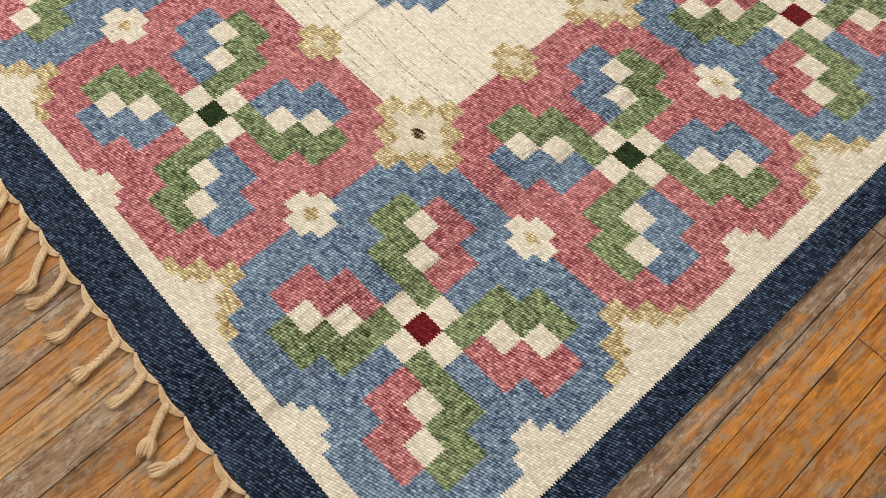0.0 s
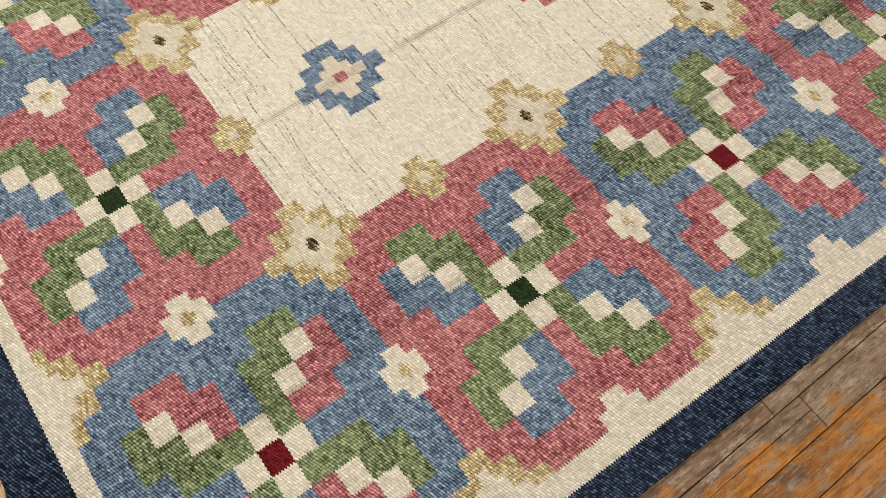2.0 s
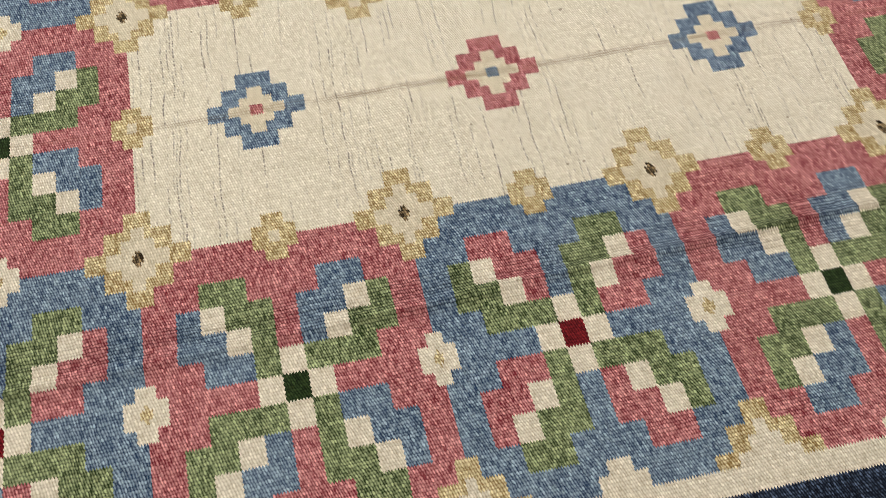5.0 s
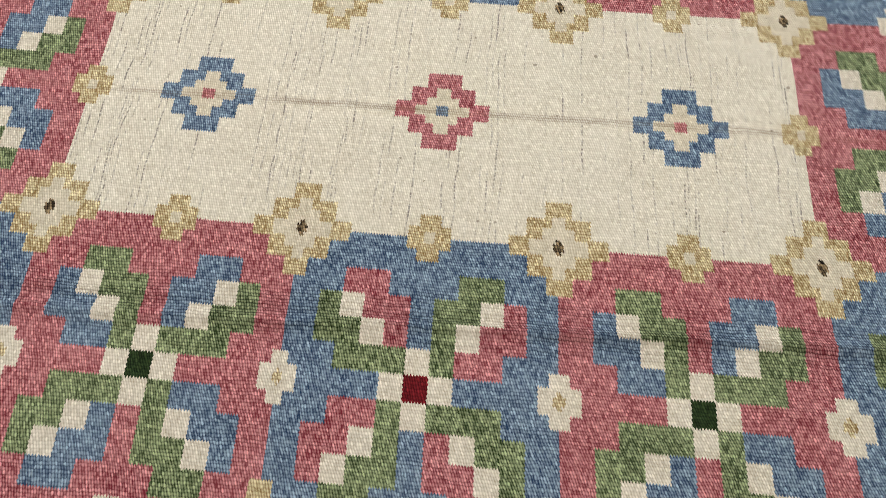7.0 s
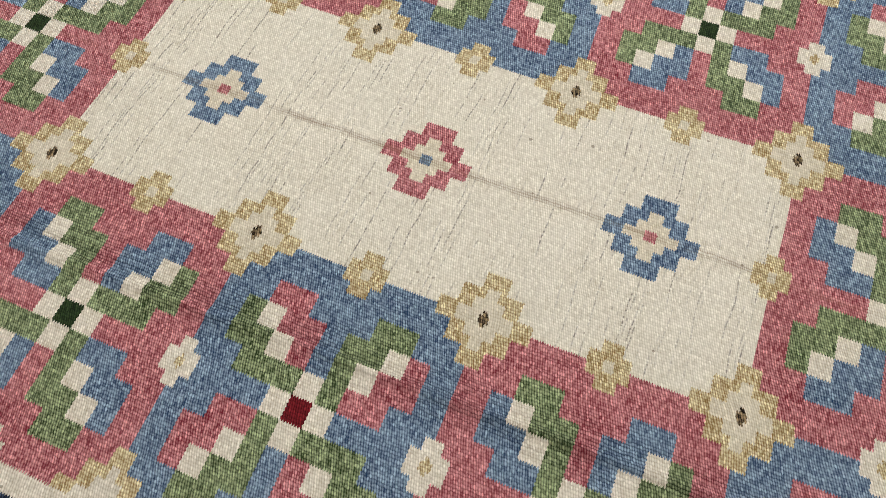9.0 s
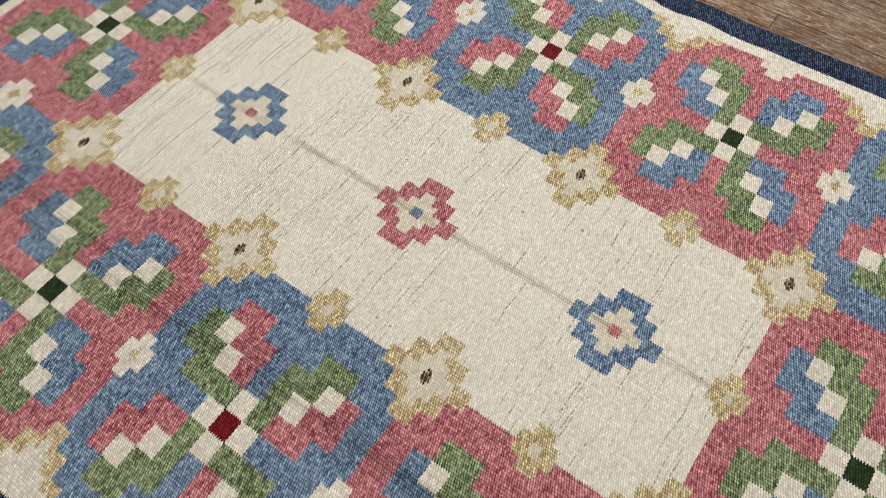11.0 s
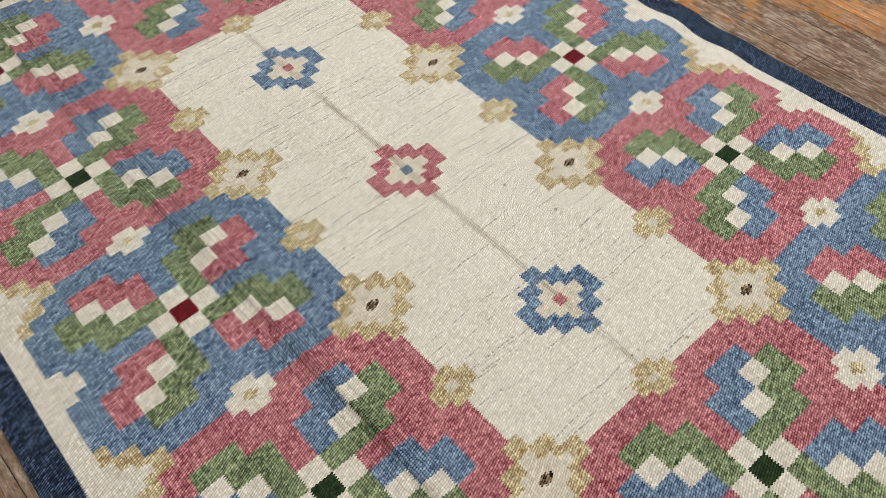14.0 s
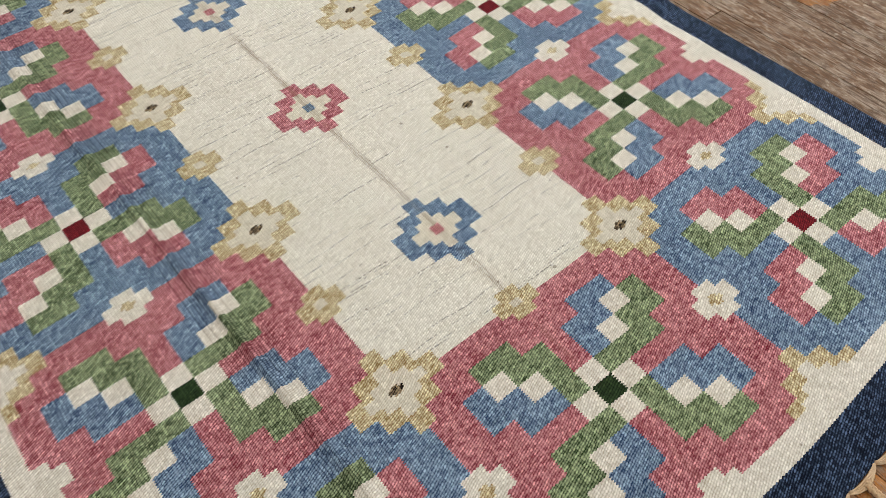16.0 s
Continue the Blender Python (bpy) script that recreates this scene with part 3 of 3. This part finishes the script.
for i in range(5):
    for j in range(3):
        if j == 1 and 1 <= i <= 3:
            continue
        cu, cv = 12.0 * (i - 2), 12.0 * (j - 1)
        blue = (i + j) % 2 == 0
        inside = (np.abs(UC - cu) < 6) & (np.abs(VC - cv) < 6) & (np.abs(UC) < MU) & (np.abs(VC) < MV)
        ground = weave(inside, piece("medallion", BLUE if blue else PINK, None, "blue woven medallion" if blue else "rose pink woven medallion"))
        au, av = np.round(UC - cu), np.round(VC - cv)
        for turn in range(4):
            c, s = ((1, 0), (0, 1), (-1, 0), (0, -1))[turn]

            def cells(which):
                m = np.zeros(UC.shape, dtype=bool)
                for a, b in which:
                    a, b = (a, b) if blue else (b, a)
                    m |= (au == c * a - s * b) & (av == s * a + c * b) & inside
                return m
            weave(cells(LEAF), piece("leaf", GREEN, ground, "mottled green woven leaf"))
            weave(cells(FILL), piece("leaf_fill", PINK if blue else BLUE, ground, "rose leaf filling" if blue else "blue leaf filling"))
            for one in ((2, 2), (3, 3)):
                weave(cells((one,)), piece("square", WHITE, ground, "cream square"))
            weave(cells(((1, 0),)) if blue else cells(((0, 1),)), piece("square", WHITE, ground, "cream square"))
        weave((au == 0) & (av == 0) & inside, piece("centre_square", RED if blue else DKGREEN, ground, "dark red centre" if blue else "dark green centre"))
FIELD = weave((np.abs(UC) < 18) & (np.abs(VC) < 6), piece("field", CREAM, None, "cream woven field with grey streaks"))
PLUS = ((0.5, 1.0), (1.0, 0.5))
FLOWER = ((0.625, 2.0), (1.5, 1.25), (2.3, 0.45))
HEART = ((0.3, 1.35), (0.75, 0.8), (1.4, 0.33))
for k in range(3):
    cu = 12.0 * (k - 1)
    red = k == 1
    weave(steps(cu, 0, ((0.85, 1.9), (1.6, 1.15), (2.35, 0.45))), piece("star", PINK if red else BLUE, FIELD, "rose stepped star" if red else "blue stepped star"))
    weave(steps(cu, 0, ((0.36, 1.15), (0.84, 0.65), (1.38, 0.25))), piece("star_petals", GREY, FIELD, "ecru inside of the star"))
    weave(steps(cu, 0, ((0.3, 0.27),)), piece("star_centre", BLUE if red else PINK, FIELD, "small blue dot" if red else "small rose dot"))


def rosette(cu, cv):
    r = weave(steps(cu, cv, PLUS), piece("rosette", WHITE, None, "cream cross-shaped flower"))
    weave(steps(cu, cv, ((0.13, 0.34), (0.29, 0.17))), piece("rosette_centre", GOLD, r, "gold dot"))


def bud(cu, cv):
    r = weave(steps(cu, cv, PLUS), piece("bud", GOLD, None, "small gold flower"))
    weave(steps(cu, cv, ((0.28, 0.28),)), piece("bud_centre", GREY, r, "ecru dot"))


for cu in (-18, -6, 6, 18):
    rosette(cu, -12), rosette(cu, 12)
for cu in (-24, 24):
    rosette(cu, -6), rosette(cu, 6)
for cu in (-12, 0, 12):
    bud(cu, -6), bud(cu, 6)
bud(-18, 0), bud(18, 0)
for cu in (-18, -6, 6, 18):
    for cv in (-6, 6):
        flower = weave(steps(cu, cv, FLOWER), piece("flower", GOLD, None, "gold stepped flower"))
        weave(steps(cu, cv, HEART), piece("flower_petals", GREY, flower, "ecru heart of the flower"))
        weave(steps(cu, cv, ((0.13, 0.30), (0.25, 0.17))), piece("flower_centre", BROWN, flower, "dark brown dot"))
within = (np.abs(UC) < MU) & (np.abs(VC) < MV)
for cu, cv in [(s * MU, t) for s in (-1, 1) for t in (-6, 6)] + [(t, s * MV) for s in (-1, 1) for t in (-18, -6, 6, 18)]:
    weave(steps(cu, cv, FLOWER) & within, piece("half_flower", GOLD, None, "gold half flower against the cream band"))
    weave(steps(cu, cv, HEART) & within, INNER)
for cu, cv in [(s * MU, t) for s in (-1, 1) for t in (-12, 0, 12)] + [(t, s * MV) for s in (-1, 1) for t in (-24, -12, 0, 12, 24)]:
    weave(steps(cu, cv, PLUS) & within, INNER)

# the weft's interlocking makes small teeth along every edge of colour
UG, VG = np.meshgrid(ug, vg, indexing="ij")
tooth_u = np.where(np.arange(nu + 1) % 2, 1.0, -1.0)[:, None]
tooth_v = np.where(np.arange(nv + 1) % 2, 1.0, -1.0)[None, :]
calm = (np.abs(VG) < VE - 0.2) & (np.abs(UG) < UE - 0.2)
rng = np.random.default_rng(4)
UT = UG + calm * (0.028 * tooth_v + rng.uniform(-0.011, 0.011, UG.shape))
VT = VG + calm * (0.05 * tooth_u + rng.uniform(-0.02, 0.02, UG.shape))
CO = np.stack(surface(UT, VT), axis=-1).reshape(-1, 3)

rug = tagged(new("rug"), "flat-woven wool rug, rose and blue medallions on cream, on floorboards", "rug")
ids = np.arange((nu + 1) * (nv + 1)).reshape(nu + 1, nv + 1)
quads = np.stack([ids[:-1, :-1], ids[1:, :-1], ids[1:, 1:], ids[:-1, 1:]], axis=-1).reshape(-1, 4)
order = np.argsort(KEY.reshape(-1), kind="stable")
counts = np.bincount(KEY.reshape(-1), minlength=len(PIECES))
start = 0
made = []
for (name, material, under, label), count in zip(PIECES, counts):
    q = quads[order[start:start + count]]
    start += count
    used, inv = np.unique(q, return_inverse=True)
    mesh = bpy.data.meshes.new(name)
    mesh.from_pydata(CO[used].tolist(), [], inv.reshape(-1, 4).tolist())
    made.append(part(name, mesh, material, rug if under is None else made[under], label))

# the rug's thickness: a rounded edge all round, down to the floor
ring = np.concatenate([ids[:-1, 0], ids[-1, :-1], ids[:0:-1, -1], ids[0, :0:-1]])[::2]
top = CO[ring]
mid = (top.min(0) + top.max(0)) / 2
away = np.sign(top[:, :2] - mid[:2]) * (np.abs(np.abs(top[:, :2] - mid[:2]) - np.array([UX * UE, UY * VE + 0.007])) < 0.03)
rings = [top]
for push, drop in ((0.0014, 0.0008), (0.0020, 0.0025), (0.0012, 0.0055)):
    r = top.copy()
    r[:, :2] += away * push
    r[:, 2] = np.maximum(r[:, 2] - drop, 0.0006)
    rings.append(r)
n = len(ring)
faces = [(k * n + i, (k + 1) * n + i, (k + 1) * n + (i + 1) % n, k * n + (i + 1) % n) for k in range(3) for i in range(n)]
mesh = bpy.data.meshes.new("edge")
mesh.from_pydata(np.concatenate(rings).tolist(), [], faces)
part("edge", mesh, NAVY, rug, "thick navy selvedge")

# fringe: loops of warp along both ends and plaited tassels with tufted tips
rnd = random.Random(11)
PITCH = 0.068
# the tassels as they have been laid down: place along the end, lean and bend in degrees, length, and the turn of the tuft
LAID = [(0.0426, -31, 4, 0.050, 2), (-0.0219, -31, -14, 0.054, 38), (-0.0779, -44, 46, 0.053, 24), (-0.1516, -22, 16, 0.052, 30), (-0.229, -16, 18, 0.056, 8),
        (-0.2947, -36, 38, 0.040, 14), (-0.3562, -25, -10, 0.050, 8), (-0.4219, -38, 58, 0.050, 6), (-0.4988, -26, 10, 0.050, 10)]


def end_of_rug(side, y):
    """Where the edge of the cloth lies at that end."""
    v = np.linspace(-VE, VE, 200)
    ex, ey, _ = surface(np.full(200, side * UE), v)
    return float(np.interp(y, ey, ex))


for side in (-1, 1):
    laid = list(LAID) if side < 0 else [(0.185, -8, 12, 0.055, 15)]
    while laid[-1][0] > -0.80 + PITCH:
        laid.append((laid[-1][0] - PITCH + rnd.uniform(-0.006, 0.006), rnd.uniform(-42, -8), rnd.uniform(-15, 45), rnd.uniform(0.042, 0.056), rnd.uniform(-10, 30)))
    while laid[0][0] < 0.83 - PITCH:
        laid.insert(0, (laid[0][0] + PITCH + rnd.uniform(-0.006, 0.006), rnd.uniform(-42, -8), rnd.uniform(-15, 45), rnd.uniform(0.042, 0.056), rnd.uniform(-10, 30)))
    places = [q[0] for q in laid]
    meets = [places[0] + 0.032] + [(p + q) / 2 + 0.002 for p, q in zip(places, places[1:])] + [places[-1] - 0.032]
    for (ry, lean, bend, length, turn), top_y, low_y in zip(laid, meets, meets[1:]):
        # the loop: a slack cord of several strands from one meeting point to the next
        bm = bmesh.new()
        skew = rnd.uniform(-0.2, 0.2)
        for strand in range(4):
            pts = []
            for k in range(15):
                f = k / 7 - 1
                cy = (top_y + low_y) / 2 - f * (top_y - low_y) / 2 * (1.02 - 0.03 * strand)
                swell = (0.0135 - 0.0030 * strand) * (1 - abs(f) ** 2.2) * (1 + skew * f)
                pts.append((end_of_rug(side, cy) + side * (0.0008 + swell), cy, 0.0046 + 0.0007 * strand + 0.0005 * math.sin(5 * f + 30 * ry + strand)))
            tube(bm, pts, [0.0017 + 0.0003 * math.sin(k * 1.7 + strand) for k in range(15)], 6, 0.9)
        part("loop", bm, COTTON, rug, "twisted cream warp loop")
        # the plait
        spine = [Vector((end_of_rug(side, ry) + side * 0.0095, ry, 0.0066))]
        for q in range(30):
            heading = radians(lean + bend * q / 29)
            spine.append(spine[-1] + Vector((side * math.cos(heading), math.sin(heading), 0)) * (length / 30))
        d_end = (spine[-1] - spine[-3]).normalized()
        bm = bmesh.new()
        for strand in range(3):
            pts, rad = [], []
            for q in range(31):
                f = q / 30
                d = (spine[min(q + 1, 30)] - spine[max(q - 1, 0)]).normalized()
                w = Vector((-d.y, d.x, 0))
                ph = f * math.tau * 2.4 + strand * math.tau / 3
                pts.append(spine[q] + w * 0.0036 * math.sin(ph) + Vector((0, 0, 0.0018 * math.sin(2 * ph) + 0.0009 * math.sin(3 * f))))
                rad.append(0.0035 * (1 - 0.10 * f) * (1 + 0.06 * math.sin(q * 2.3)))
            tube(bm, pts, rad, 7)
        tassel = part("tassel", bm, COTTON, rug, "plaited cream cotton tassel")
        # the tip: a knot, and threads that swell out of it and close again
        bm = bmesh.new()
        end, d = spine[-1], d_end
        w = Vector((-d.y, d.x, 0))
        tube(bm, [end - d * 0.004, end - d * 0.001, end + d * 0.004, end + d * 0.009], [0.0045, 0.0066, 0.0072, 0.005], 9, 0.75)
        flare = rnd.uniform(0.75, 1.15)
        for q in range(40):
            t = rnd.uniform(-1, 1)
            l = rnd.uniform(0.021, 0.030)
            z = rnd.uniform(-0.003, 0.0035)
            spots = []
            for h in range(6):
                f = h / 5
                c_turn = radians(turn) * f
                c = end + d * (l * f * math.cos(c_turn)) + w * (l * f * math.sin(c_turn) * side + t * flare * (0.004 + 0.0062 * math.sin(f * 2.3)))
                c.z = max(0.0014, end.z + z * (1 + 0.4 * math.sin(3 * f)) - 0.0035 * f * f)
                spots.append(c)
            tube(bm, spots, [0.0017, 0.0021, 0.0022, 0.0021, 0.0017, 0.0009], 6)
        part("tuft", bm, COTTON, tassel, "frayed knotted tip")

# ---- the floor: strip boards along the rug ----
PHASE, GAP, SKEW = -0.882, 0.0013, 0.02
floor = tagged(new("floor"), "old strip wood floor with worn orange varnish and bare grey patches", "floor", kind="structure")
part("subfloor", box(bmesh.new(), X0, X1, Y0, Y1, -0.06, -0.018), SUBFLOOR, floor)


def board(bm, x0, x1, y0, y1, z):
    e = 0.0009
    lo = [bm.verts.new(p) for p in ((x0, y0, -0.017), (x1, y0, -0.017), (x1, y1, -0.017), (x0, y1, -0.017))]
    mid = [bm.verts.new(p) for p in ((x0, y0, z - e), (x1, y0, z - e), (x1, y1, z - e), (x0, y1, z - e))]
    hi = [bm.verts.new(p) for p in ((x0 + e, y0 + e, z), (x1 - e, y0 + e, z), (x1 - e, y1 - e, z), (x0 + e, y1 - e, z))]
    for v in lo + mid + hi:
        v.co.y += SKEW * v.co.x
    for a, b in ((lo, mid), (mid, hi)):
        for k in range(4):
            bm.faces.new((a[k], a[(k + 1) % 4], b[(k + 1) % 4], b[k]))
    bm.faces.new(hi)


rnd = random.Random(5)
JOINTS = {-3: (-0.526, 0.9), -2: (-1.5, 0.16), -1: (-0.414, 0.75), 0: (-1.15, -0.2, 0.95), 1: (-0.25, 0.200), 32: (-0.3, 0.9), 33: (0.341, 1.6), 34: (-0.62, 0.95),
          35: (-0.2, 1.3), 36: (-0.75, 0.83), 37: (-0.4, 1.1), 38: (-0.9, 0.72), 39: (0.421, 1.5), 40: (-0.5, 0.86), 41: (0.1, 1.2)}
# the boards past the west end: some tan and close-grained, some greyed, some still under brown varnish
FINISH = {6: WOOD_BROWN, 7: WOOD_GREY, 8: WOOD_BROWN, 9: WOOD_BROWN, 10: WOOD_BROWN, 11: WOOD_GREY, 12: WOOD_TAN, 13: WOOD_BROWN, 14: WOOD_GREY, 15: WOOD_GREY, 16: WOOD_BROWN, 17: WOOD_TAN, 18: WOOD_BROWN}
rest = bmesh.new()


def seam(row):
    """Where the seam above a row of boards lies: the strips are not all of one width."""
    if row <= 17:
        return PHASE + (0.058 if row < 0 else 0.0567) * row
    if row <= 32:
        return 0.0819 + 0.05407 * (row - 17)
    return 0.893 + 0.0575 * (row - 32)


row = -36
while seam(row - 1) < Y1:
    y0, y1 = seam(row - 1) + GAP / 2, seam(row) - GAP / 2
    y0, y1 = max(y0, Y0 + 0.071), min(y1, Y1 - 0.071)
    if y1 - y0 > 0.01:
        near = -1.75 < y0 and y1 < 1.75
        cuts = [X0 + 0.002]
        while cuts[-1] < X1 - 0.9:
            cuts.append(cuts[-1] + rnd.uniform(0.7, 1.9))
        cuts = [c for c in cuts if c < X1 - 0.3] + [X1 - 0.002]
        known = JOINTS.get(row, (-1.02 + 0.07 * math.sin(9.0 * row),) if 2 <= row <= 22 else ())
        if known:
            cuts = sorted([c for c in cuts if all(abs(c - k) > 0.45 for k in known) and (row < 32 or abs(c - 0.3) > 1.3)] + list(known))
        for a, b in zip(cuts, cuts[1:]):
            z = rnd.uniform(-0.0006, 0.0004)
            if near:
                bm = bmesh.new()
                if row == 0 and abs(b + 0.2) < 0.01:  # a board split lengthwise
                    board(bm, a + GAP / 2, b - GAP / 2, y0, y0 + 0.0318, z)
                    board(bm, a + GAP / 2, b - GAP / 2, y0 + 0.0325, y1, z - 0.0002)
                else:
                    board(bm, a + GAP / 2, b - GAP / 2, y0, y1, z)
                part("plank", bm, FINISH.get(row, WOOD) if b < -0.9 else WOOD, floor)
            else:
                board(rest, a + GAP / 2, b - GAP / 2, y0, y1, z)
    row += 1
part("far_planks", rest, WOOD, floor, "more boards of the same floor")["kind"] = "stuff"
